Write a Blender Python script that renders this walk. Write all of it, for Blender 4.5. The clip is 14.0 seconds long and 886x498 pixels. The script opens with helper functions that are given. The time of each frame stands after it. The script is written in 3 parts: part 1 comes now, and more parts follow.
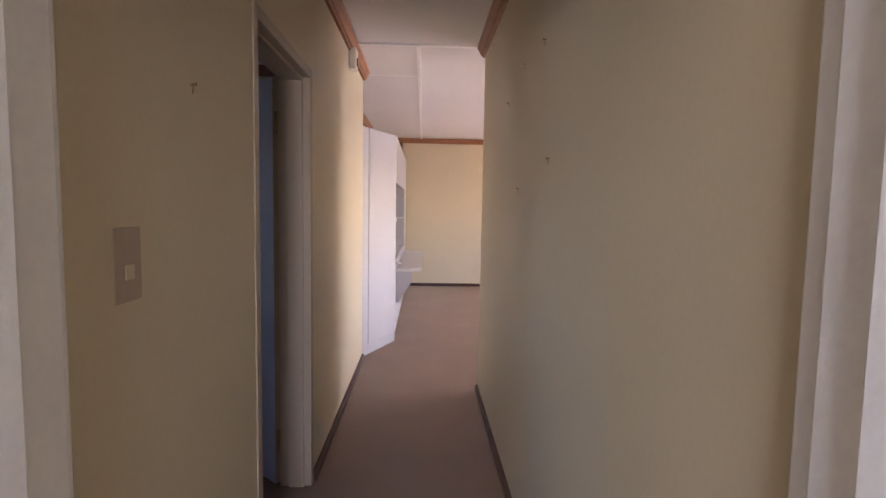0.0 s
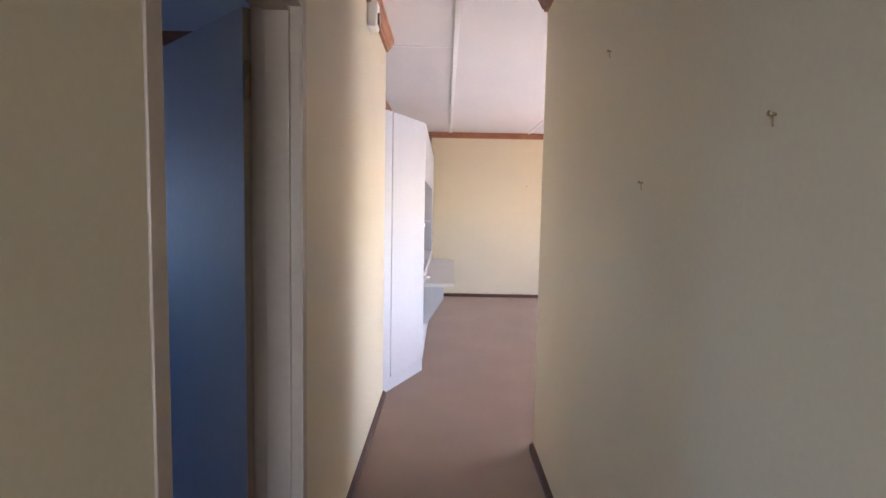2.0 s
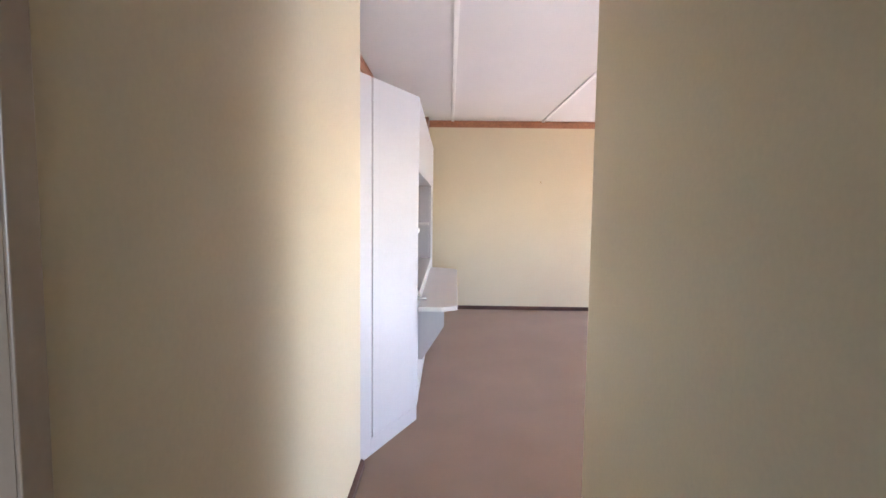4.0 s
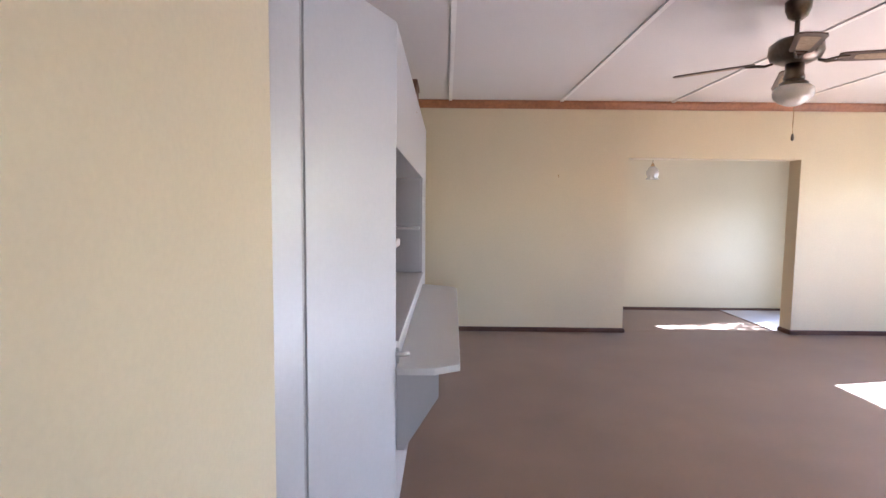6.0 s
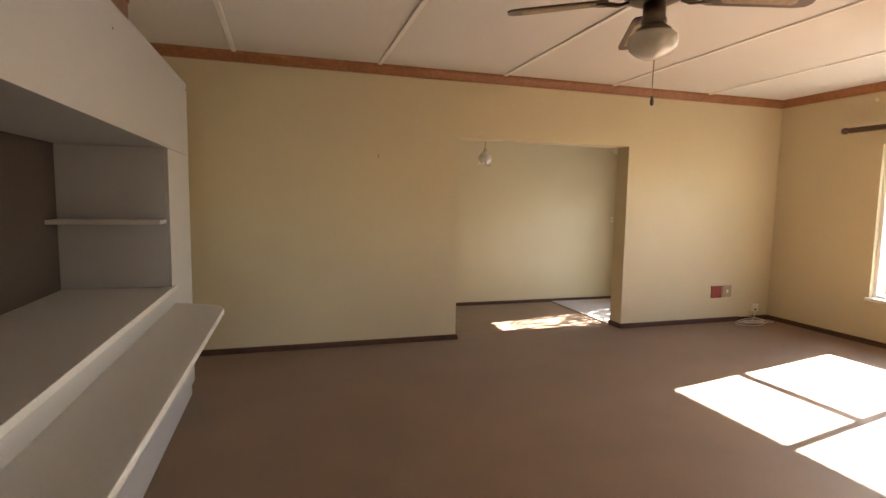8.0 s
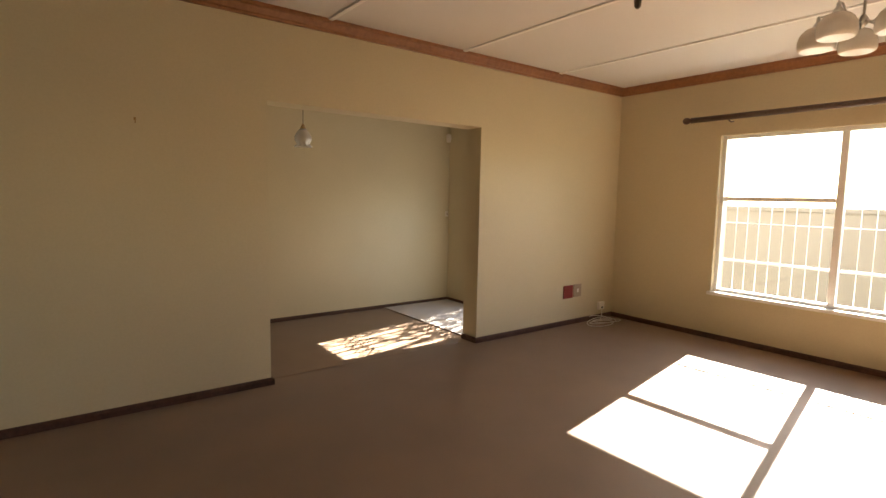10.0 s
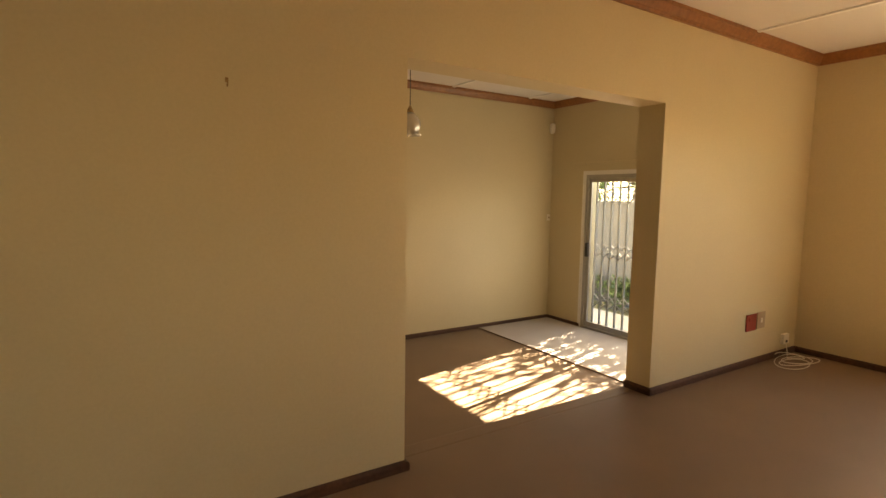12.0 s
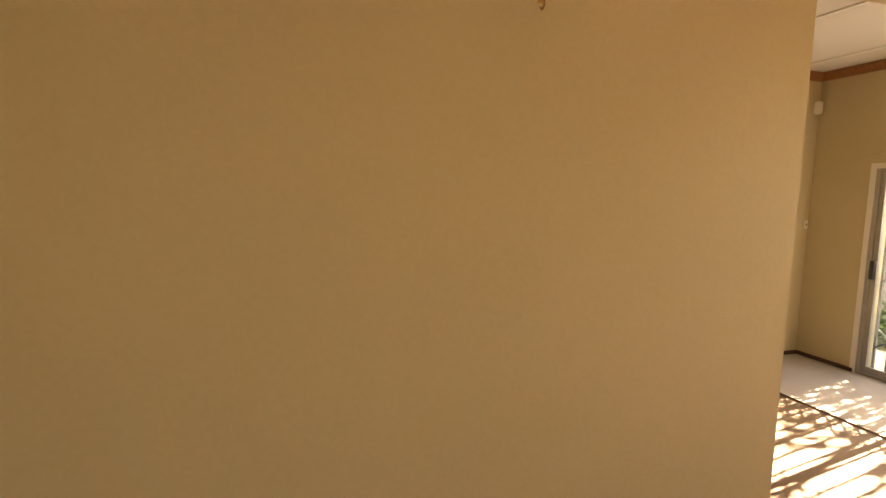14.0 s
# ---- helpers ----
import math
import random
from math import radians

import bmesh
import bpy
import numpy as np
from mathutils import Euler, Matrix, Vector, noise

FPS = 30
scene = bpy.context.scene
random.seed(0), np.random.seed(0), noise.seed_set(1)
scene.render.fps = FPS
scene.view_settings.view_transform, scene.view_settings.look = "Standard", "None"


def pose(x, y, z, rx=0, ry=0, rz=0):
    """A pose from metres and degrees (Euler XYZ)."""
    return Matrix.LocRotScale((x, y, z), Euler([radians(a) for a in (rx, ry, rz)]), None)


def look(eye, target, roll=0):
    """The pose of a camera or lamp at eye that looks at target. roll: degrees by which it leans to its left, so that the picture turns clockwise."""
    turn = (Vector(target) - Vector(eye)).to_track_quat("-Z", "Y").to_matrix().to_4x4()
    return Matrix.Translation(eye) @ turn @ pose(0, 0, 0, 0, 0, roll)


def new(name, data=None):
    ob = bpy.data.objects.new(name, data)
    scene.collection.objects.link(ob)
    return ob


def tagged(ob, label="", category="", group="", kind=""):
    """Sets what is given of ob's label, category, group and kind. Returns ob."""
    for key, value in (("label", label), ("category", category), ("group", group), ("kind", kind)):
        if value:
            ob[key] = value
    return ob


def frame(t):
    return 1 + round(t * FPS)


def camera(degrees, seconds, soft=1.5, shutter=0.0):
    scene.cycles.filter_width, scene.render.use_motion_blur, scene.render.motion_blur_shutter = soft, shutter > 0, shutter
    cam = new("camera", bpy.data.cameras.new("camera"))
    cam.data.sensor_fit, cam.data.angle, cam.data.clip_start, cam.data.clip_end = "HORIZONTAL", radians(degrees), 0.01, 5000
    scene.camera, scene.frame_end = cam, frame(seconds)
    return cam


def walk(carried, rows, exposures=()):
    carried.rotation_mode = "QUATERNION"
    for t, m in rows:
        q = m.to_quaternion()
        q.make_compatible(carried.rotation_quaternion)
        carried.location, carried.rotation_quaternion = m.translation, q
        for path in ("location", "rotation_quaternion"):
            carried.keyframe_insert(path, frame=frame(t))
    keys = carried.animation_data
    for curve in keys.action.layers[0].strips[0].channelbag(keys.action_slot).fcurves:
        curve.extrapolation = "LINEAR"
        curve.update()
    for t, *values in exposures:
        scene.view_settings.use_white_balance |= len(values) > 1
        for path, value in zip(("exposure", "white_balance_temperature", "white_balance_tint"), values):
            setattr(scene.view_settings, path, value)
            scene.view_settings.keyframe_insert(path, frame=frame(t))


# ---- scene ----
cam = camera(81.0, 14.0)
EXPOSURES = [(0, 5.75, 5500, 28), (1.5, 6.0, 5150, 20), (2.5, 6.3, 4850, 19), (3.2, 6.25, 4950, 18), (5.5, 5.75, 4750, 12), (6.5, 5.2, 5400, 20),
             (7.0, 4.99, 6400, 15), (7.5, 4.77, 7000, 12), (8.5, 4.47, 6200, 10), (9.6, 4.2, 6900, 10), (11, 4.0, 7650, 9), (12, 4.25, 10300, 12),
             (12.5, 5.15, 7470, 10), (13, 5.2, 6790, 10), (13.5, 4.65, 9200, 14), (14, 4.65, 10500, 16)]
PATH = [
    (0, (0.148, -2.701, 1.418), (0.224, -0.709, 1.256), 1.0),
    (0.5, (0.1, -2.475, 1.426), (0.162, -0.482, 1.266), 0.9),
    (1, (0.095, -2.225, 1.428), (0.155, -0.232, 1.269), 1.0),
    (1.5, (0.087, -1.982, 1.431), (0.121, 0.011, 1.271), 1.0),
    (2, (0.041, -1.758, 1.429), (0.033, 0.236, 1.269), 1.1),
    (2.5, (0.08, -1.502, 1.421), (0.064, 0.491, 1.262), 1.1),
    (3, (0.112, -1.255, 1.441), (0.088, 0.738, 1.278), 1.0),
    (5.5, (-0.028, 0.297, 1.42), (-0.043, 2.291, 1.259), 0.4),
    (6, (0.06, 0.639, 1.425), (0.048, 2.633, 1.262), 0.6),
    (6.5, (0.143, 0.935, 1.4), (0.187, 2.928, 1.237), 0.7),
    (7, (0.267, 1.211, 1.394), (0.472, 3.192, 1.215), 0.7),
    (7.5, (0.418, 1.485, 1.39), (0.762, 3.446, 1.21), 0.8),
    (8, (0.489, 1.702, 1.395), (1.067, 3.607, 1.204), 0.9),
    (8.5, (0.644, 1.968, 1.37), (1.513, 3.758, 1.171), 0.7),
    (11, (0.965, 3.671, 1.364), (2.184, 5.243, 1.162), 1.1),
    (11.5, (0.995, 4.052, 1.367), (2.203, 5.633, 1.165), 1.1),
    (12, (0.926, 4.373, 1.361), (1.996, 6.05, 1.156), 0.9),
    (12.5, (0.88, 4.667, 1.373), (1.837, 6.411, 1.162), 1.0),
    (13, (0.84, 4.986, 1.393), (1.705, 6.776, 1.179), 1.1),
    (13.5, (0.736, 5.221, 1.398), (1.403, 7.092, 1.165), 1.4),
    (14, (0.79, 5.458, 1.369), (1.347, 7.366, 1.145), 1.1),
]
walk(cam, [(t, look(e, g, r)) for t, e, g, r in PATH], EXPOSURES)

# ---- world, sun, added lamps ----
world = bpy.data.worlds.new("sky")
scene.world = world
world.use_nodes = True
wn = world.node_tree
sky = wn.nodes.new("ShaderNodeTexSky")
sky.sky_type = 'NISHITA'
sky.sun_disc = False
SUN_EL, SUN_AZ = radians(32.6), radians(79.2)
sky.sun_elevation = SUN_EL
sky.sun_rotation = SUN_AZ
wn.links.new(sky.outputs[0], wn.nodes["Background"].inputs[0])
wn.nodes["Background"].inputs[1].default_value = 0.07

sun = new("sun", bpy.data.lights.new("sun", 'SUN'))
sun.data.energy = 5.0
sun.data.angle = radians(0.5)
sun.data.color = (1.0, 0.96, 0.90)
to_sun = Vector((math.cos(SUN_EL) * math.sin(SUN_AZ), math.cos(SUN_EL) * math.cos(SUN_AZ), math.sin(SUN_EL)))
sun.matrix_world = look(to_sun * 30, (0, 0, 0))


def added_daylight(name, eye, target, sx, sy, power, color):
    """An added area lamp, out of view, that stands in for daylight."""
    ob = new(name, bpy.data.lights.new(name, 'AREA'))
    ob.data.shape = 'RECTANGLE'
    ob.data.size, ob.data.size_y = sx, sy
    ob.data.energy, ob.data.color = power, color
    ob.matrix_world = look(eye, target)
    return ob


# Blue lamp in an unseen opening, added to tint the bedroom.
added_daylight("bedroom_daylight", (-4.27, 1.4, 1.475), (-2.0, 0.6, 0.6), 0.65, 0.55, 0.13, (0.12, 0.3, 1.0))
# Fill lamp hidden in the door's unseen half, added to brighten the sunroom.
added_daylight("sunroom_fill", (6.15, 7.54, 0.65), (3.5, 8.0, 0.75), 0.40, 1.85, 1.05, (1.0, 0.97, 0.92))
# Fill lamp for the corridor, in a made-up opening behind the start.
added_daylight("hall_fill", (-0.2, -5.94, 1.5), (0.0, 0, 1.35), 1.6, 1.2, 2.4, (1.0, 0.92, 0.84))

# ---- materials ----


def material(name, color, rough=0.6, metal=0.0, var=0.08, scale=3.0, grain=60.0, bump=0.05, stretch=(1, 1, 1), spec=0.5, tint=None, blotch=0.5):
    """Paint, wood, metal or cloth: two scales of variation in colour, and a fine relief."""
    m = bpy.data.materials.new(name)
    m.use_nodes = True
    nt = m.node_tree
    b = nt.nodes["Principled BSDF"]
    b.inputs["Roughness"].default_value = rough
    b.inputs["Metallic"].default_value = metal
    b.inputs["Specular IOR Level"].default_value = spec
    tc = nt.nodes.new("ShaderNodeTexCoord")
    mp = nt.nodes.new("ShaderNodeMapping")
    mp.inputs["Scale"].default_value = stretch
    nt.links.new(tc.outputs["Object"], mp.inputs[0])
    big = nt.nodes.new("ShaderNodeTexNoise")
    big.inputs["Scale"].default_value, big.inputs["Detail"].default_value = scale, 4
    fine = nt.nodes.new("ShaderNodeTexNoise")
    fine.inputs["Scale"].default_value, fine.inputs["Detail"].default_value = grain, 3
    for n in (big, fine):
        nt.links.new(mp.outputs[0], n.inputs["Vector"])
    mix = nt.nodes.new("ShaderNodeMath")
    mix.operation = 'MULTIPLY_ADD'
    nt.links.new(big.outputs["Fac"], mix.inputs[0])
    mix.inputs[1].default_value = blotch
    half = nt.nodes.new("ShaderNodeMath")
    half.operation = 'MULTIPLY'
    half.inputs[1].default_value = 1 - blotch
    nt.links.new(fine.outputs["Fac"], half.inputs[0])
    nt.links.new(half.outputs[0], mix.inputs[2])
    ramp = nt.nodes.new("ShaderNodeValToRGB")
    lo = tint or [c * (1 - var * 1.6) for c in color]
    hi = [min(1, c * (1 + var)) for c in color]
    ramp.color_ramp.elements[0].position, ramp.color_ramp.elements[1].position = 0.3, 0.7
    ramp.color_ramp.elements[0].color, ramp.color_ramp.elements[1].color = (*lo, 1), (*hi, 1)
    nt.links.new(mix.outputs[0], ramp.inputs[0])
    nt.links.new(ramp.outputs[0], b.inputs["Base Color"])
    if bump:
        bp = nt.nodes.new("ShaderNodeBump")
        bp.inputs["Strength"].default_value, bp.inputs["Distance"].default_value = min(1, bump * 4), 0.004
        nt.links.new(fine.outputs["Fac"], bp.inputs["Height"])
        nt.links.new(bp.outputs[0], b.inputs["Normal"])
    return m


def glass_material(name, color=(1, 1, 1), rough=0.0, milky=0.0):
    m = bpy.data.materials.new(name)
    m.use_nodes = True
    b = m.node_tree.nodes["Principled BSDF"]
    b.inputs["Base Color"].default_value = (*color, 1)
    b.inputs["Roughness"].default_value = rough
    b.inputs["IOR"].default_value = 1.45
    b.inputs["Transmission Weight"].default_value = 1 - milky
    return m


WALL = material("cream_wall_paint", (0.585, 0.505, 0.335), 0.5, var=0.04, scale=1.1, grain=70, bump=0.03, blotch=0.6)
CEIL = material("white_ceiling_board", (0.71, 0.69, 0.68), 0.75, var=0.03, scale=0.9, grain=120, bump=0.04, blotch=0.6)
STRIP = material("white_cover_strip", (0.84, 0.83, 0.81), 0.55, var=0.03)
CARPET = material("brown_carpet", (0.205, 0.130, 0.080), 0.58, var=0.18, scale=1.6, grain=260, bump=0.10, spec=0.32, blotch=0.45)
MAT = material("grey_carpet_offcut", (0.50, 0.46, 0.44), 0.95, var=0.09, scale=2, grain=260, bump=0.2, spec=0.12)
for m in (CARPET, MAT):
    m.node_tree.nodes["Principled BSDF"].inputs["Sheen Weight"].default_value = 0.15
    m.node_tree.nodes["Principled BSDF"].inputs["Sheen Tint"].default_value = (1.0, 0.84, 0.70, 1)
    m.node_tree.nodes["Principled BSDF"].inputs["Sheen Roughness"].default_value = 0.45
CORNICE = material("stained_cornice_wood", (0.30, 0.125, 0.05), 0.42, var=0.22, scale=4, grain=30, bump=0.05, stretch=(1, 1, 1))
SKIRT = material("dark_skirting_wood", (0.085, 0.042, 0.028), 0.5, var=0.25, scale=5, grain=40, bump=0.05, spec=0.25)
# These two sit below white paint: the unit's dimmer light is put into them.
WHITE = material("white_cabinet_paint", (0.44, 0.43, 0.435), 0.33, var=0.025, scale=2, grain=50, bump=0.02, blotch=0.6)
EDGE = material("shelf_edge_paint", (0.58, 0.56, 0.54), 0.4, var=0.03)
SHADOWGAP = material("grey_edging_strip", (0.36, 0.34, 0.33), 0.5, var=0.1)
FRAME = material("cream_gloss_frame", (0.38, 0.30, 0.215), 0.35, var=0.05, scale=3, grain=40, bump=0.03)
DOORP = material("pale_door_paint", (0.58, 0.58, 0.60), 0.6, var=0.04, scale=2, grain=40, bump=0.03)
STEEL = material("dull_steel", (0.55, 0.54, 0.52), 0.35, metal=1.0, var=0.1, scale=20, grain=90)
BRASS = material("worn_brass", (0.38, 0.25, 0.12), 0.4, metal=1.0, var=0.2, scale=30)
RODM = material("dark_rod_wood", (0.10, 0.06, 0.045), 0.4, var=0.2, scale=8)
FANM = material("dark_bronze", (0.15, 0.118, 0.088), 0.32, metal=0.7, var=0.15, scale=15)
BLADE = material("fan_blade_wood", (0.12, 0.08, 0.055), 0.38, var=0.3, scale=6, grain=40, stretch=(1, 8, 1))
CANE = material("woven_cane", (0.42, 0.32, 0.20), 0.6, var=0.25, scale=40, grain=200, bump=0.2)
BOWL = material("milky_glass", (0.74, 0.70, 0.64), 0.22, var=0.03, scale=6, bump=0)
ALU = material("grey_aluminium", (0.42, 0.41, 0.40), 0.4, metal=0.6, var=0.08, scale=12)
GATE = material("pale_gate_paint", (0.33, 0.32, 0.31), 0.42, var=0.06, scale=12)
WINP = material("white_window_paint", (0.80, 0.79, 0.76), 0.35, var=0.04, scale=6)
PLASTIC = material("white_plastic", (0.78, 0.74, 0.66), 0.35, var=0.02, bump=0)
RED = material("red_plastic", (0.24, 0.035, 0.03), 0.4, var=0.05, bump=0)
DARKP = material("black_plastic", (0.03, 0.03, 0.03), 0.4, var=0.1, bump=0)
BOXM = material("brown_box_board", (0.17, 0.085, 0.05), 0.6, var=0.2, scale=8)
DARKBACK = material("dark_back_board", (0.045, 0.03, 0.022), 0.55, var=0.2, scale=3)
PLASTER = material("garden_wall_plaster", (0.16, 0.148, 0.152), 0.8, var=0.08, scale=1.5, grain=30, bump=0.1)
PAVING = material("pale_paving", (0.55, 0.50, 0.44), 0.85, var=0.15, scale=2, grain=40, bump=0.1)
SOIL = material("garden_ground", (0.20, 0.19, 0.10), 0.9, var=0.3, scale=0.5, grain=12, bump=0.2)
LEAF = material("green_leaf", (0.07, 0.12, 0.035), 0.5, var=0.4, scale=3, grain=14, bump=0)
BARK = material("tree_bark", (0.14, 0.10, 0.07), 0.9, var=0.3, scale=8, grain=40, bump=0.3)
ROOFM = material("unseen_roof_sheet", (0.25, 0.20, 0.18), 0.6, var=0.1)


def pane_material(name):
    """Thin window glass: clear, with a sharp surface reflection that grows at grazing angles."""
    m = bpy.data.materials.new(name)
    m.use_nodes = True
    nt = m.node_tree
    nt.nodes.remove(nt.nodes["Principled BSDF"])
    clear, gloss = nt.nodes.new("ShaderNodeBsdfTransparent"), nt.nodes.new("ShaderNodeBsdfGlossy")
    clear.inputs[0].default_value = (0.94, 0.96, 0.95, 1)
    gloss.inputs["Roughness"].default_value = 0.02
    face, mix = nt.nodes.new("ShaderNodeLayerWeight"), nt.nodes.new("ShaderNodeMixShader")
    face.inputs[0].default_value = 0.5
    rise, base = nt.nodes.new("ShaderNodeMath"), nt.nodes.new("ShaderNodeMath")
    rise.operation, base.operation = 'POWER', 'MULTIPLY_ADD'
    rise.inputs[1].default_value = 5.0
    base.inputs[1].default_value, base.inputs[2].default_value = 0.5, 0.03
    nt.links.new(face.outputs["Facing"], rise.inputs[0])
    nt.links.new(rise.outputs[0], base.inputs[0])
    nt.links.new(base.outputs[0], mix.inputs[0])
    nt.links.new(clear.outputs[0], mix.inputs[1])
    nt.links.new(gloss.outputs[0], mix.inputs[2])
    nt.links.new(mix.outputs[0], nt.nodes["Material Output"].inputs[0])
    return m


GLASS = pane_material("clear_glass")
SHADEGLASS = glass_material("etched_shade_glass", (0.93, 0.9, 0.84), 0.25, 0.35)

# ---- mesh helpers ----


def add_box(bm, x0, y0, z0, x1, y1, z1, bevel=0.0):
    r = bmesh.ops.create_cube(bm, size=1.0)
    m = Matrix.LocRotScale(((x0 + x1) / 2, (y0 + y1) / 2, (z0 + z1) / 2), None, (x1 - x0, y1 - y0, z1 - z0))
    bmesh.ops.transform(bm, matrix=m, verts=r["verts"])
    if bevel:
        edges = list({e for v in r["verts"] for e in v.link_edges})
        bmesh.ops.bevel(bm, geom=edges, offset=bevel, segments=2, affect='EDGES', profile=0.5)
    return bm


def box(x0, y0, z0, x1, y1, z1, bevel=0.0):
    return add_box(bmesh.new(), x0, y0, z0, x1, y1, z1, bevel)


def add_tube(bm, pts, r, n=10, r2=None):
    """A round bar along points, with closed ends."""
    rings = []
    k = len(pts)
    for i, p in enumerate(pts):
        p = Vector(p)
        d = Vector(pts[min(i + 1, k - 1)]) - Vector(pts[max(i - 1, 0)])
        q = d.to_track_quat('Z', 'Y')
        rad = r if r2 is None else r + (r2 - r) * i / (k - 1)
        rings.append([bm.verts.new(p + q @ Vector((rad * math.cos(2 * math.pi * j / n), rad * math.sin(2 * math.pi * j / n), 0))) for j in range(n)])
    for a, b in zip(rings, rings[1:]):
        for j in range(n):
            bm.faces.new((a[j], a[(j + 1) % n], b[(j + 1) % n], b[j])).smooth = True
    bm.faces.new(rings[0][::-1])
    bm.faces.new(rings[-1])
    return bm


def tube(pts, r, n=10, r2=None):
    return add_tube(bmesh.new(), pts, r, n, r2)


def lathe(profile, n=28, centre=(0, 0, 0), bm=None):
    """A turned shape from (radius, height) pairs."""
    bm = bm or bmesh.new()
    c = Vector(centre)
    rings = []
    for r, z in profile:
        rings.append([bm.verts.new(c + Vector((max(r, 1e-4) * math.cos(2 * math.pi * j / n), max(r, 1e-4) * math.sin(2 * math.pi * j / n), z))) for j in range(n)])
    for a, b in zip(rings, rings[1:]):
        for j in range(n):
            bm.faces.new((a[j], a[(j + 1) % n], b[(j + 1) % n], b[j])).smooth = True
    bm.faces.new(rings[0][::-1])
    bm.faces.new(rings[-1])
    return bm


def prism(outline, z0, z1, bevel=0.0):
    """An upright slab over a plan outline."""
    bm = bmesh.new()
    lo = [bm.verts.new((x, y, z0)) for x, y in outline]
    hi = [bm.verts.new((x, y, z1)) for x, y in outline]
    n = len(lo)
    bm.faces.new(lo[::-1])
    bm.faces.new(hi)
    for i in range(n):
        bm.faces.new((lo[i], lo[(i + 1) % n], hi[(i + 1) % n], hi[i]))
    bmesh.ops.recalc_face_normals(bm, faces=bm.faces)
    if bevel:
        bmesh.ops.bevel(bm, geom=list(bm.edges), offset=bevel, segments=2, affect='EDGES', profile=0.5)
    return bm


def moulding(points, profile, into):
    """A strip of a given section along a straight line; the section is (out from the wall, height), out towards `into`."""
    bm = bmesh.new()
    a, b = Vector(points[0]), Vector(points[1])
    out = Vector(into)
    ends = [[bm.verts.new(p + out * u + Vector((0, 0, v))) for u, v in profile] for p in (a, b)]
    n = len(profile)
    for i in range(n):
        bm.faces.new((ends[0][i], ends[0][(i + 1) % n], ends[1][(i + 1) % n], ends[1][i]))
    bm.faces.new(ends[0][::-1])
    bm.faces.new(ends[1])
    bmesh.ops.recalc_face_normals(bm, faces=bm.faces)
    return bm


def mesh(name, bm, mat):
    data = bpy.data.meshes.new(name)
    bmesh.ops.recalc_face_normals(bm, faces=bm.faces)
    bm.to_mesh(data)
    bm.free()
    data.materials.append(mat)
    return data


def part(name, bm, mat, parent, label=""):
    ob = new(name, mesh(name, bm, mat))
    ob.parent = parent
    if label:
        ob["label"] = label
    return ob


def thing(name, label, category, at=(0, 0, 0), group=""):
    ob = new(name)
    ob.location = at
    ob.empty_display_size = 0.1
    return tagged(ob, label, category, group)


def solo(name, bm, mat, label, category, group=""):
    return tagged(new(name, mesh(name, bm, mat)), label, category, group)


def structure(name, bm, mat, label, category):
    return tagged(new(name, mesh(name, bm, mat)), label, category, kind="structure")


# ---- large structure ----
LX, RX = -0.405, 0.585          # corridor faces
WX = -0.70                      # lounge west face, behind the wall unit
FY, BY = 6.54, 6.74             # wall between lounge and sunroom
EX = 6.12                       # inner face of the outer wall
CZ = 2.605                      # ceiling
CS = 2.655                      # sunroom ceiling
LOW = -0.355                    # sunroom floor
SY = 9.72                       # sunroom back wall

structure("floor", box(-4.2, -6.0, -0.12, EX, FY + 0.1, 0.0), CARPET, "worn brown short-pile carpet over the whole floor", "floor")
bm = box(2.09, FY + 0.1, -0.5, 4.035, BY + 0.02, 0.0, 0.012)
structure("floor_threshold", bm, CARPET, "brown carpeted edge of the raised lounge floor", "floor")
structure("step", box(2.09, BY + 0.02, -0.5, 4.035, BY + 0.30, -0.165, 0.012), CARPET, "brown carpeted step down into the sunroom", "step")
structure("floor_sunroom", box(0.8, BY, LOW - 0.15, EX, SY, LOW), CARPET, "brown carpet of the sunken sunroom", "floor")
bm = box(4.9, BY + 0.02, LOW, EX - 0.01, SY - 0.02, LOW + 0.012, 0.004)
strip = thing("carpet_strip", "pale grey carpet strip laid along the sliding door", "carpet")
part("carpet_body", bm, MAT, strip)
part("binding", box(4.888, BY + 0.02, LOW, 4.902, SY - 0.02, LOW + 0.014, 0.003), CARPET, strip, "brown stitched edge")

def strips(name, boards, cover, label):
    """Ceiling boards and their whiter cover strips, in one mesh."""
    b = bmesh.new()
    for q in boards:
        add_box(b, *q)
    n = len(b.faces)
    for q in cover:
        add_box(b, *q)
    b.faces.ensure_lookup_table()
    for f in b.faces[n:]:
        f.material_index = 1
    ob = structure(name, b, CEIL, label, "ceiling")
    ob.data.materials.append(STRIP)
    return ob


cover = [(0.091 + 1.2265 * i - 0.017, 1.25, CZ - 0.012, 0.091 + 1.2265 * i + 0.017, FY, CZ + 0.01) for i in range(5)]
cover.append((LX, 1.215, CZ - 0.012, RX, 1.247, CZ + 0.01))
cover.append((WX, 2.15, CZ - 0.006, 0.073, 2.165, CZ + 0.01))
strips("ceiling", [(-4.2, -6.0, CZ, EX + 0.2, FY + 0.1, CZ + 0.12)], cover, "white ceiling boards with thin cover strips")
cover = [(2.0 + 1.2 * i, BY, CS - 0.012, 2.034 + 1.2 * i, SY, CS + 0.01) for i in range(4)]
strips("ceiling_sunroom", [(0.65, FY + 0.1, CS, EX + 0.2, SY + 0.2, CS + 0.05)], cover, "white sunroom ceiling boards with cover strips")
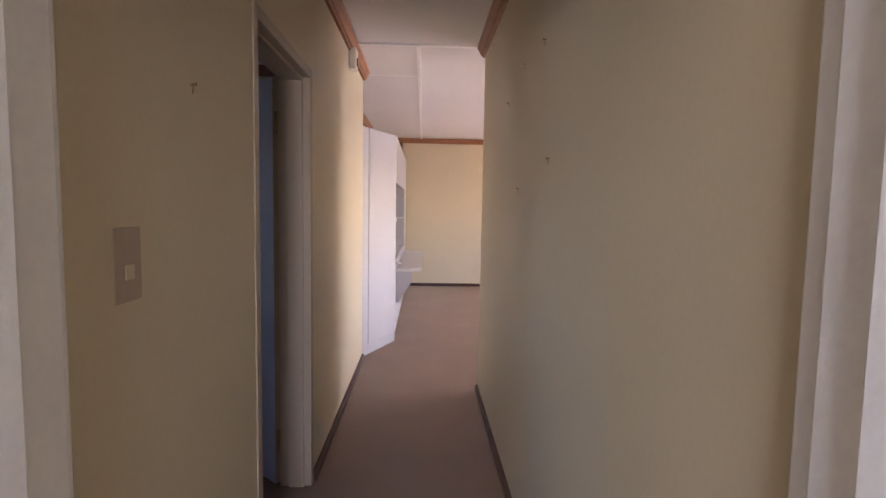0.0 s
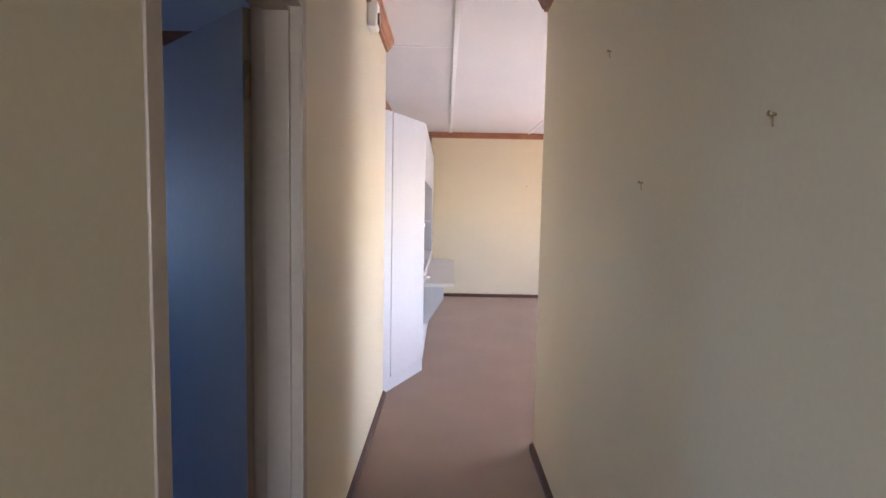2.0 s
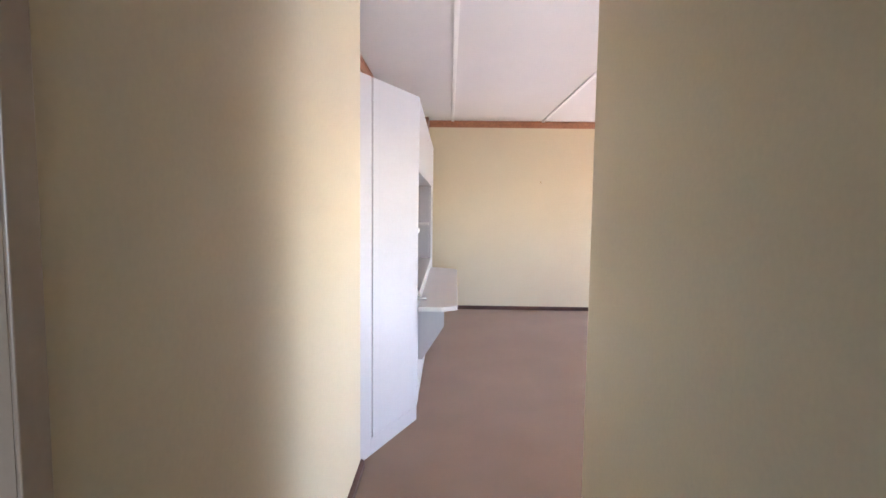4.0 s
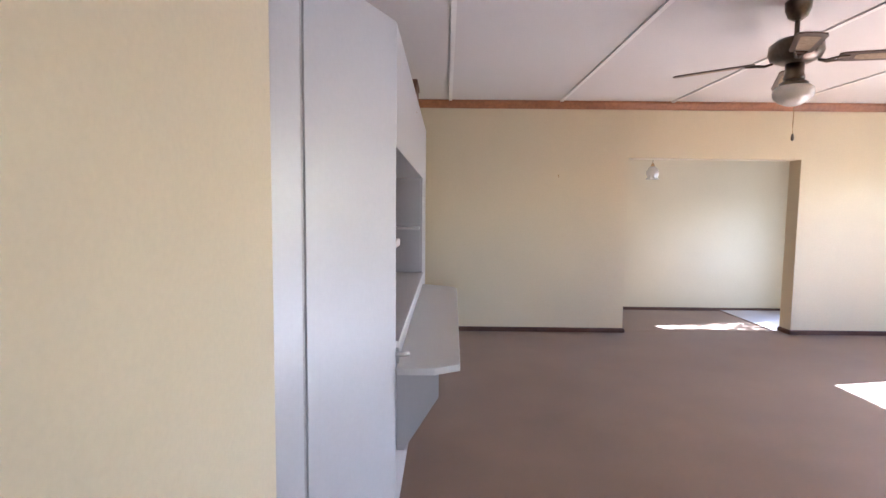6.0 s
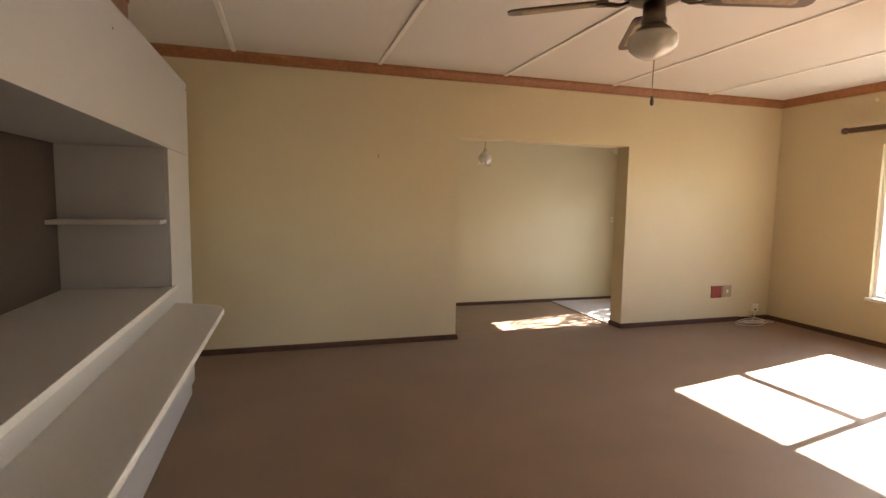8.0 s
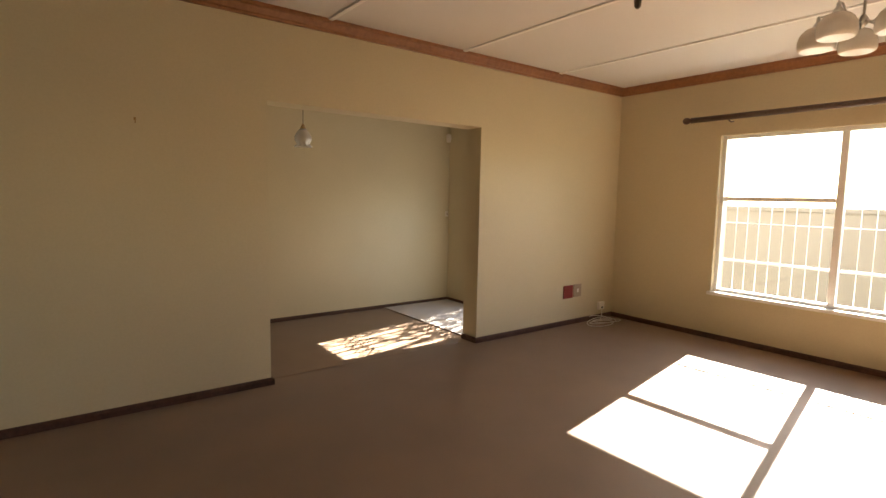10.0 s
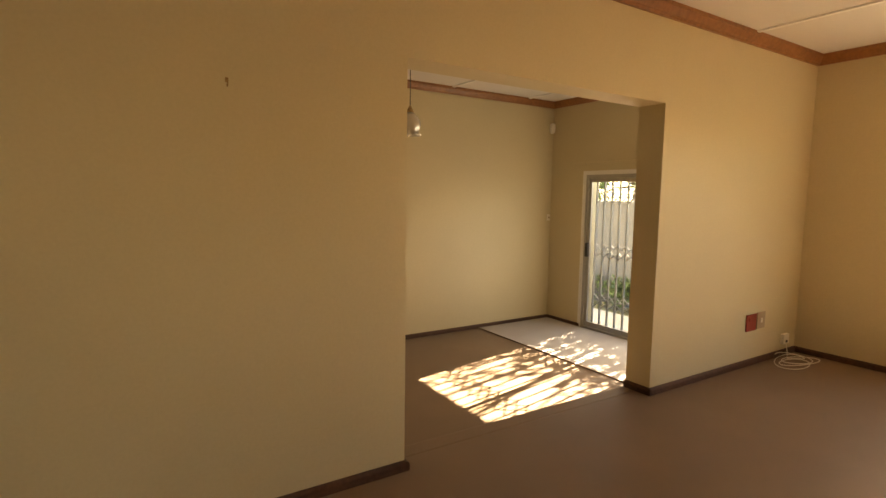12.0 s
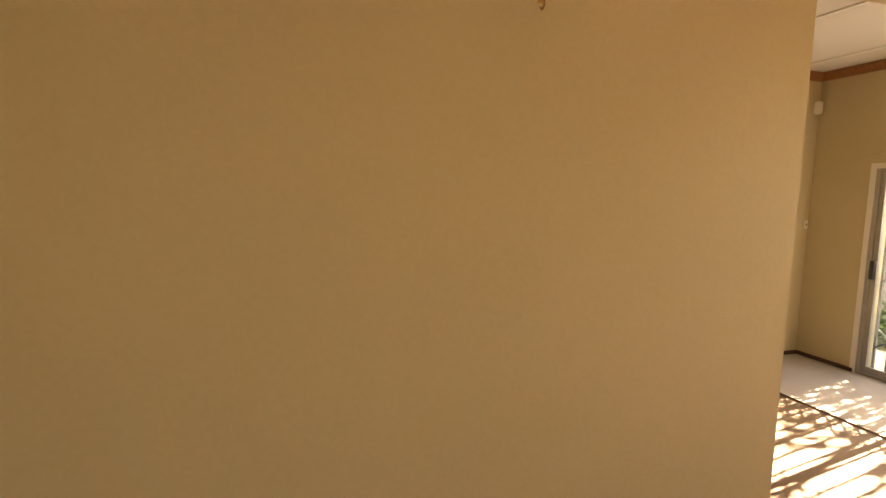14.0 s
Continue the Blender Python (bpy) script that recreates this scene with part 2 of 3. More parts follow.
# Slab out of view, added so no sky leaks in over the ceilings.
structure("roof", box(-4.6, -6.4, CZ + 0.14, EX + 0.55, SY + 0.6, CZ + 0.3), ROOFM, "unseen flat roof slab added to block the sky", "roof")


def wall_x(name, x0, x1, y0, y1, z0, z1, holes, mat, label):
    """A wall across x with rectangular holes (y0, y1, z0, z1), in order of y."""
    b = bmesh.new()
    at = y0
    for a, c, lo, hi in holes:
        add_box(b, x0, at, z0, x1, a, z1)
        if lo > z0:
            add_box(b, x0, a, z0, x1, c, lo)
        if hi < z1:
            add_box(b, x0, a, hi, x1, c, z1)
        at = c
    add_box(b, x0, at, z0, x1, y1, z1)
    bmesh.ops.remove_doubles(b, verts=b.verts, dist=1e-5)
    return structure(name, b, mat, label, "wall")


def wall_y(name, y0, y1, x0, x1, z0, z1, holes, mat, label):
    b = bmesh.new()
    at = x0
    for a, c, lo, hi in holes:
        add_box(b, at, y0, z0, a, y1, z1)
        if lo > z0:
            add_box(b, a, y0, z0, c, y1, lo)
        if hi < z1:
            add_box(b, a, y0, hi, c, y1, z1)
        at = c
    add_box(b, at, y0, z0, x1, y1, z1)
    bmesh.ops.remove_doubles(b, verts=b.verts, dist=1e-5)
    return structure(name, b, mat, label, "wall")


WIN = (2.45, 5.405, 0.47, 2.0)
SLIDE = (7.29, 9.09, LOW, 1.655)
CREAM = "plastered wall painted cream"
wall_x("wall_west", LX - 0.15, LX, -2.2, 2.02, 0, CZ, [(-0.96, -0.14, 0, 2.04)], WALL, CREAM + ", with a doorway to a bedroom")
wall_x("wall_corridor_east", RX, RX + 0.15, -2.35, 1.22, 0, CZ, [], WALL, CREAM + " and marked with nails")
wall_x("wall_lounge_west", WX - 0.15, WX, 1.97, FY, 0, CZ, [], WALL, CREAM + " behind the wall unit")
wall_y("wall_south", 1.07, 1.22, RX + 0.15, EX, 0, CZ, [], WALL, CREAM)
wall_y("wall_north", FY, BY, WX - 0.15, EX, -0.5, CS, [(2.10, 4.03, -0.5, 1.99)], WALL, CREAM + ", with a wide opening to the sunroom")
wall_x("wall_east", EX, EX + 0.22, 1.07, SY + 0.2, -0.5, CS, [WIN, SLIDE], WALL, CREAM + ", with a window and a sliding door")
wall_y("wall_sunroom_north", SY, SY + 0.2, 0.8, EX, -0.5, CS, [], WALL, CREAM)
wall_x("wall_sunroom_west", 0.65, 0.8, BY, SY + 0.2, -0.5, CS, [], WALL, CREAM)
# bedroom, seen through the doorway; unseen west opening is added to let light in
wall_y("wall_bedroom_north", 1.97, 2.124, -4.2, WX - 0.15, 0, CZ, [], WALL, CREAM)
wall_y("wall_bedroom_south", -2.35, -2.2, -4.2, LX, 0, CZ, [], WALL, CREAM)
wall_x("wall_bedroom_west", -4.35, -4.2, -6.15, 2.12, 0, CZ, [(1.15, 1.65, 1.3, 1.7)], WALL, CREAM)
# hall behind the first doorway, unseen; its south opening is added for the lamp
wall_y("wall_hall_south", -6.15, -6.0, -4.2, EX, 0, CZ, [(-1.0, 0.6, 0.9, 2.1)], WALL, CREAM)
wall_x("wall_hall_east", 2.6, 2.75, -6.0, 1.07, 0, CZ, [], WALL, CREAM)
wall_y("wall_hall_north", -2.35, -2.2, RX + 0.15, 2.6, 0, CZ, [], WALL, CREAM)
bm = box(LX, -2.2, 2.06, RX, -2.05, CZ)
structure("wall_over_entry", bm, WALL, CREAM + " over the corridor doorway", "wall")

# cornices and skirtings
COR = [(0, 0), (0.02, 0.0), (0.024, 0.012), (0.034, 0.018), (0.05, 0.052), (0.058, 0.06), (0.058, 0.085), (0, 0.085)]
SKI = [(0, 0), (0.02, 0), (0.02, 0.036), (0.012, 0.046), (0, 0.05)]


def cornice(a, b, into, z=CZ):
    za = z - 0.085
    structure("trim_cornice", moulding(((*a, za), (*b, za)), COR, into), CORNICE, "reddish-brown stained timber cornice under the ceiling", "cornice")


def skirting(a, b, into, z=0.0):
    structure("baseboard", moulding(((*a, z), (*b, z)), SKI, into), SKIRT, "dark brown timber skirting board", "skirting")


cornice((LX, -2.0), (LX, 2.02), (1, 0, 0))
cornice((WX, 2.125), (WX, FY), (1, 0, 0))
cornice((RX, -2.0), (RX, 1.22), (-1, 0, 0))
cornice((WX, FY), (EX, FY), (0, -1, 0))
cornice((EX, 1.22), (EX, FY), (-1, 0, 0))
cornice((RX + 0.15, 1.22), (EX, 1.22), (0, 1, 0))
cornice((0.8, SY), (EX, SY), (0, -1, 0), CS)
cornice((EX, BY), (EX, SY), (-1, 0, 0), CS)
cornice((-4.2, 1.97), (LX - 0.15, 1.97), (0, -1, 0))
skirting((LX, -1.92), (LX, -0.985), (1, 0, 0))
skirting((LX, -0.115), (LX, 2.04), (1, 0, 0))
skirting((RX, -2.1), (RX, 1.22), (-1, 0, 0))
skirting((RX, 1.22), (EX, 1.22), (0, 1, 0))
skirting((WX, FY), (2.11, FY), (0, -1, 0))
skirting((2.10, FY - 0.02), (2.10, BY), (1, 0, 0))
skirting((4.03, FY - 0.02), (4.03, BY), (-1, 0, 0))
skirting((4.012, FY), (EX, FY), (0, -1, 0))
skirting((EX, 1.22), (EX, FY), (-1, 0, 0))
skirting((0.8, SY), (EX, SY), (0, -1, 0), LOW)
skirting((EX, SLIDE[1] + 0.02), (EX, SY), (-1, 0, 0), LOW)
skirting((EX, BY), (EX, SLIDE[0] - 0.02), (-1, 0, 0), LOW)
skirting((-4.2, 1.97), (LX - 0.15, 1.97), (0, -1, 0))

# ---- corridor doorways ----


def jamb_section(y0, y1, z1, x0, x1, mat):
    """A pressed frame: a lining through the wall with a face that laps onto the wall and a stop."""
    b = bmesh.new()
    f = 0.045
    for a, s in ((y0, 1), (y1, -1)):
        lo, hi = sorted((a, a + s * f))
        add_box(b, x1, lo, 0, x1 + 0.006, hi, z1, 0.002)
        lo, hi = sorted((a + s * 0.02, a + s * f))
        add_box(b, x0, lo, 0, x1, hi, z1 - 0.02)
        lo, hi = sorted((a + s * 0.04, a + s * 0.062))
        add_box(b, x0 + 0.045, lo, 0, x1 - 0.03, hi, z1 - f, 0.003)
    add_box(b, x1, y0 + f, z1 - f, x1 + 0.006, y1 - f, z1, 0.002)
    add_box(b, x0, y0 + f, z1 - f, x1, y1 - f, z1 - 0.021)
    add_box(b, x0 + 0.045, y0 + 0.063, z1 - 0.062, x1 - 0.03, y1 - 0.063, z1 - f - 0.001)
    return b


bedroom_door = thing("door_1", "pale painted bedroom door standing wide open into the room", "door", (-0.578, -0.165, 0))
structure("door_frame", jamb_section(-0.985, -0.115, 2.063, LX - 0.15, LX, FRAME), FRAME, "cream painted pressed-steel door frame", "door frame")
leaf = part("leaf", box(0.0, -0.045, 0.012, 0.775, 0.0, 2.015, 0.003), DOORP, bedroom_door)
part("leaf_edge", box(-0.002, -0.044, 0.014, -0.0002, -0.001, 2.013), FRAME, bedroom_door, "cream painted door edge")
for z in (0.24, 1.80):
    hb = bmesh.new()
    lathe([(0.006, -0.055), (0.008, -0.055), (0.008, 0.055), (0.006, 0.055)], 10, (-0.012, -0.01, z), hb)
    add_box(hb, -0.01, -0.03, z - 0.05, 0.0, -0.008, z + 0.05)
    part("hinge", hb, BRASS, bedroom_door, "worn brass butt hinge")
for y, s in ((0.0, 1), (-0.045, -1)):
    hb = lathe([(0.026, 0), (0.026, 0.004), (0.02, 0.008)], 18)
    bmesh.ops.transform(hb, matrix=pose(0.715, y, 1.02, -90 * s), verts=hb.verts)
    add_tube(hb, [(0.715, y, 1.02), (0.715, y + s * 0.045, 1.02), (0.70, y + s * 0.052, 1.02), (0.60, y + s * 0.052, 1.015)], 0.009, 10)
    part("handle", hb, STEEL, bedroom_door, "dull steel lever handle")
    part("keyhole_plate", box(0.703, min(y, y + s * 0.004), 0.90, 0.727, max(y, y + s * 0.004), 0.955), STEEL, bedroom_door)
bedroom_door.rotation_euler = (0, 0, radians(138))

b = bmesh.new()
add_box(b, LX, -2.2, 0, -0.36, -1.955, 2.06, 0.006)
add_box(b, LX + 0.001, -1.956, 0, -0.375, -1.925, 2.1, 0.006)
add_box(b, -0.361, -2.12, 0, -0.34, -2.06, 2.06, 0.004)
add_box(b, 0.545, -2.36, 0, RX, -2.20, 2.06, 0.006)
add_box(b, 0.56, -2.20, 0, RX - 0.001, -2.155, 2.1, 0.006)
add_box(b, 0.525, -2.34, 0, 0.546, -2.28, 2.06, 0.004)
add_box(b, -0.359, -2.2, 2.02, 0.544, -2.05, 2.059, 0.004)
structure("door_frame_entry", b, WINP, "cream gloss-painted timber door frame", "door frame")

# ---- bedroom seen through the doorway ----
sock = thing("wall_socket", "white wall socket with a plugged-in cable", "socket", (-2.55, 1.97, 0.36))
part("plate", box(-0.06, -0.012, -0.06, 0.06, 0, 0.06, 0.004), PLASTIC, sock)
part("plug", box(-0.03, -0.05, -0.03, 0.02, -0.012, 0.02, 0.008), PLASTIC, sock)
part("cable", tube([(0, -0.04, -0.03), (0, -0.03, -0.1), (0.005, -0.025, -0.2), (0.0, -0.03, -0.285)], 0.006, 8), DARKP, sock, "dark cable")

# ---- corridor fixtures ----
sw = thing("light_switch", "cream single light switch on the corridor wall", "light switch", (LX, -1.715, 1.30))
part("plate", box(0, -0.043, -0.07, 0.003, 0.043, 0.07, 0.001), FRAME, sw)
part("rocker", box(0.003, -0.014, -0.028, 0.006, 0.014, 0.0, 0.001), WALL, sw)

al = thing("alarm_box", "beige alarm sensor box high on the corridor wall", "alarm", (LX, 1.18, 2.47))
part("housing", box(0, -0.06, -0.075, 0.055, 0.06, 0.075, 0.012), PLASTIC, al)
part("lens", box(0.055, -0.035, -0.055, 0.066, 0.035, 0.005, 0.005), BRASS, al, "brownish lens window")


def nail(x, y, z, into):
    b = tube([(0, 0, 0), (into[0] * 0.012, into[1] * 0.012, 0.002)], 0.0025, 6)
    add_tube(b, [(into[0] * 0.011, into[1] * 0.011, 0.002), (into[0] * 0.013, into[1] * 0.013, 0.002)], 0.0048, 8)
    add_tube(b, [(into[0] * 0.006, into[1] * 0.006, 0.0), (into[0] * 0.004, into[1] * 0.004, -0.02)], 0.0016, 6)
    ob = solo("nail", b, BRASS, "small rusty nail in the cream wall", "nail", "wall nails")
    ob.location = (x, y, z)


for y, z in ((-0.774, 2.03), (-0.403, 2.04), (0.03, 1.96), (-0.88, 1.593), (-0.31, 1.507)):
    nail(RX, y, z, (-1, 0))
nail(LX, -1.43, 1.694, (1, 0))

hook = thing("picture_hook", "small brass picture hook on the cream wall", "hook", (1.316, FY, 1.785))
part("plate", box(-0.006, -0.003, -0.006, 0.006, 0, 0.012, 0.001), BRASS, hook)
part("prong", tube([(0, -0.003, -0.015), (0, -0.012, -0.022), (0, -0.02, -0.016), (0, -0.021, -0.004)], 0.0025, 8), BRASS, hook)

# ---- wall unit in the lounge ----
CX, CT, NZ = -0.140, 2.135, 1.658
Y0, Y1, O1 = 2.705, 5.61, 4.97
unit = thing("wall_unit", "white built-in wall unit with an open niche and fold-out desk", "wall unit")
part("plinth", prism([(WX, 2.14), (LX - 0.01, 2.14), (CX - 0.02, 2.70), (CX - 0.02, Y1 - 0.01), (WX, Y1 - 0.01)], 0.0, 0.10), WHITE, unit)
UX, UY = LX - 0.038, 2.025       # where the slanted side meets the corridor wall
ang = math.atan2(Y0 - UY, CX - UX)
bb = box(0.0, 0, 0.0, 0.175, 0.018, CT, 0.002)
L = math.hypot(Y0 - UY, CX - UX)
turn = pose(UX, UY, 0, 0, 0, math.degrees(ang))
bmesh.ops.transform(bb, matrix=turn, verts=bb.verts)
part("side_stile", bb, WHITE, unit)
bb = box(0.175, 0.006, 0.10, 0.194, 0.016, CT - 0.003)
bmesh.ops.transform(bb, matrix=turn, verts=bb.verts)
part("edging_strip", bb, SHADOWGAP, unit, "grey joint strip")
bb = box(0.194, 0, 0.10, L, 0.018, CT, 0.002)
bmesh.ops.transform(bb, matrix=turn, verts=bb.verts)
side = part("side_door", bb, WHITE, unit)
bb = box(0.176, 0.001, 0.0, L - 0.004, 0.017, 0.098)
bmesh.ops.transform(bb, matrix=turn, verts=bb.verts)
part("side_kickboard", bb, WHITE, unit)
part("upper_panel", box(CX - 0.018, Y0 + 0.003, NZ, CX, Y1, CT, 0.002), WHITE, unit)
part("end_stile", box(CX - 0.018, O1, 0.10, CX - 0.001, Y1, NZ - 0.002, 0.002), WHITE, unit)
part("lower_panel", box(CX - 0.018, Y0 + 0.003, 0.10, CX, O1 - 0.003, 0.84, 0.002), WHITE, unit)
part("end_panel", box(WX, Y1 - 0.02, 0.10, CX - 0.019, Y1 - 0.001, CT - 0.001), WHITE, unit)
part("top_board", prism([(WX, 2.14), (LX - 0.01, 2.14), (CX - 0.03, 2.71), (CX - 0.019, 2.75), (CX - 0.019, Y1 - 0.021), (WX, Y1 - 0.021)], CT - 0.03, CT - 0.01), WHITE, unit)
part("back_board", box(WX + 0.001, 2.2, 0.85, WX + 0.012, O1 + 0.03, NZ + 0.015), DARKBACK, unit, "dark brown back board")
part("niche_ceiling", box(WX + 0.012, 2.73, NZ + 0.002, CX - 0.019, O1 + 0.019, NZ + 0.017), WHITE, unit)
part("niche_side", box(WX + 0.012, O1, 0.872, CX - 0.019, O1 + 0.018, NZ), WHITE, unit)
part("niche_ledge", prism([(WX + 0.013, 2.5), (CX - 0.17, 2.45), (CX - 0.03, 2.725), (CX + 0.010, Y0 + 0.035), (CX + 0.010, O1 + 0.08), (CX + 0.001, O1 + 0.12), (CX + 0.001, O1 - 0.001), (WX + 0.013, O1 - 0.001)], 0.842, 0.872, 0.003), EDGE, unit)
part("shelf", box(WX + 0.013, 2.735, 1.255, CX - 0.002, 2.90, 1.285, 0.003), EDGE, unit)
part("shelf", box(WX + 0.013, O1 - 0.16, 1.235, CX - 0.02, O1 - 0.001, 1.258, 0.003), EDGE, unit)
part("desk_top", prism([(CX + 0.001, Y0 + 0.005), (0.018, Y0 + 0.008), (0.125, 2.775), (0.150, 4.80), (0.12, 4.89), (CX + 0.001, 5.04)], 0.735, 0.765, 0.003), EDGE, unit, "white desk flap with clipped corners")
for y in (2.75, 4.6):
    bb = bmesh.new()
    pr = [(CX + 0.001, 0.40), (CX + 0.03, 0.40), (0.035, 0.63), (0.035, 0.733), (CX + 0.001, 0.733)]
    f0 = [bb.verts.new((x, y, z)) for x, z in pr]
    f1 = [bb.verts.new((x, y + 0.02, z)) for x, z in pr]
    bb.faces.new(f0)
    bb.faces.new(f1[::-1])
    for i in range(5):
        bb.faces.new((f0[i], f0[(i + 1) % 5], f1[(i + 1) % 5], f1[i]))
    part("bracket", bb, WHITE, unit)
bb = box(CX + 0.001, Y0 + 0.004, 0.785, CX + 0.012, Y0 + 0.03, 0.842, 0.002)
add_tube(bb, [(CX + 0.0, Y0 - 0.005, 0.825), (CX + 0.03, Y0 + 0.0, 0.825), (CX + 0.048, Y0 + 0.02, 0.822), (CX + 0.045, Y0 + 0.03, 0.820)], 0.011, 10)
part("catch", bb, STEEL, unit, "small chrome catch")
for y, z in ((3.0 + 1.05, 2.03), (Y1 - 0.03, 2.09)):
    part("screw_cap", lathe([(0.006, 0), (0.005, 0.003)], 10, (0, 0, 0)), BRASS, unit).matrix_basis = pose(CX, y, z, 0, 90, 0)

bx = thing("cardboard_box", "small dark brown box lying on the wall unit", "box", (-0.2, 4.15, CT - 0.01))
part("body", box(-0.06, -0.13, 0, 0.06, 0.13, 0.10, 0.004), BOXM, bx)
part("lid", box(-0.066, -0.136, 0.075, 0.066, 0.136, 0.108, 0.004), BOXM, bx)

# ---- ceiling fan ----
fan = thing("ceiling_fan", "dark bronze ceiling fan with cane-inlaid blades and a light", "ceiling fan", (2.046, 3.70, -0.03))
part("canopy", lathe([(0.02, 2.53), (0.05, 2.55), (0.065, 2.59), (0.068, CZ + 0.03)], 24), FANM, fan)
part("downrod", tube([(0, 0, 2.42), (0, 0, 2.56)], 0.013, 12), FANM, fan)
part("motor", lathe([(0.04, 2.435), (0.10, 2.425), (0.135, 2.395), (0.14, 2.35), (0.125, 2.315), (0.08, 2.295), (0.05, 2.29)][::-1], 32), FANM, fan)
part("switch_housing", lathe([(0.05, 2.195), (0.055, 2.215), (0.048, 2.235), (0.048, 2.292)], 24), FANM, fan)
part("light_collar", lathe([(0.07, 2.165), (0.075, 2.18), (0.05, 2.198)], 24), FANM, fan)
part("glass_bowl", lathe([(0.012, 2.052), (0.04, 2.058), (0.075, 2.075), (0.10, 2.10), (0.106, 2.13), (0.102, 2.15), (0.085, 2.165), (0.06, 2.168)], 36), BOWL, fan, "milky glass light bowl")
part("pull_chain", tube([(0.012, 0.0, 2.055), (0.012, 0.003, 1.95), (0.012, 0, 1.89)], 0.0025, 6), BRASS, fan)
part("pull_knob", lathe([(0.003, 1.855), (0.008, 1.86), (0.009, 1.875), (0.005, 1.893), (0.002, 1.897)], 12, (0.012, 0, 0)), FANM, fan)
for i in range(4):
    a = 153 + 90 * i
    ou = [(0.20, -0.045), (0.23, -0.056), (0.58, -0.068), (0.625, -0.058), (0.64, -0.03), (0.64, 0.03), (0.625, 0.058), (0.58, 0.068), (0.23, 0.056), (0.20, 0.045)]
    bl = part("blade", prism(ou, -0.004, 0.004, 0.0015), BLADE, fan, "dark wooden blade")
    bl.matrix_basis = pose(0, 0, 2.318, 0, 0, a) @ pose(0, 0, 0, -9, 3.5)
    cn = part("cane_inlay", prism([(0.29, -0.032), (0.56, -0.042), (0.575, -0.03), (0.575, 0.03), (0.56, 0.042), (0.29, 0.032), (0.275, 0.02), (0.275, -0.02)], -0.0055, -0.0045), CANE, bl, "woven cane panel")
    ir = tube([(0.11, 0, -0.01), (0.15, 0.012, -0.018), (0.19, 0.02, -0.010), (0.24, 0.022, -0.006)], 0.007, 8)
    add_tube(ir, [(0.11, 0, -0.01), (0.15, -0.012, -0.018), (0.19, -0.02, -0.010), (0.24, -0.022, -0.006)], 0.007, 8)
    add_box(ir, 0.205, -0.03, -0.012, 0.25, 0.03, -0.0046, 0.002)
    part("blade_iron", ir, FANM, bl)

# ---- five-arm lamp ----
ch = thing("chandelier", "brushed metal five-arm ceiling lamp with milky glass shades", "chandelier", (4.5, 3.92, CZ * 0.15))
ch.scale = (0.85, 0.85, 0.85)
part("ceiling_rose", lathe([(0.012, 2.555), (0.03, 2.575), (0.06, 2.60), (0.066, CZ)], 24), STEEL, ch)
part("stem", tube([(0, 0, 2.34), (0, 0, 2.57)], 0.008, 10), STEEL, ch)
part("hub", lathe([(0.008, 2.28), (0.025, 2.30), (0.03, 2.33), (0.012, 2.36)], 20), STEEL, ch)
for i in range(5):
    a = 20 + 72 * i
    arm = part("arm", tube([(0.02, 0, 2.32), (0.07, 0, 2.295), (0.13, 0, 2.31), (0.18, 0, 2.36), (0.215, 0, 2.40), (0.24, 0, 2.40), (0.25, 0, 2.375)], 0.007, 8), STEEL, ch)
    arm.rotation_euler = (0, 0, radians(a))
    part("socket_cap", lathe([(0.026, 2.334), (0.03, 2.345), (0.022, 2.362), (0.013, 2.372), (0.012, 2.395), (0.003, 2.41)], 18, (0.25, 0, 0)), STEEL, arm, "dull metal socket cap")
    part("shade", lathe([(0.094, 2.180), (0.106, 2.188), (0.112, 2.21), (0.112, 2.245), (0.105, 2.275), (0.09, 2.302), (0.068, 2.323), (0.045, 2.333), (0.025, 2.336)], 28, (0.25, 0, 0)), BOWL, arm, "milky glass shade")

# ---- window with bars, rod ----
wx = EX + 0.075
win = tagged(thing("window_1", "white steel window with burglar bars and sunlit panes", "window"), kind="structure")
fb = bmesh.new()
y0, y1, z0, z1 = WIN
for a, c in ((y0, y0 + 0.035), (y1 - 0.035, y1)):
    add_box(fb, wx - 0.03, a, z0, wx + 0.03, c, z1, 0.003)
for a, c in ((z0, z0 + 0.035), (z1 - 0.035, z1)):
    add_box(fb, wx - 0.03, y0 + 0.036, a, wx + 0.03, y1 - 0.036, c, 0.003)
part("window_frame", fb, WINP, win)
MULL = (3.42, 4.42)
for m in MULL:
    part("mullion", box(wx - 0.03, m - 0.028, z0 + 0.036, wx + 0.03, m + 0.028, z1 - 0.036, 0.004), WINP, win)
bays = ((y0 + 0.036, MULL[0] - 0.03), (MULL[0] + 0.03, MULL[1] - 0.03), (MULL[1] + 0.03, y1 - 0.036))
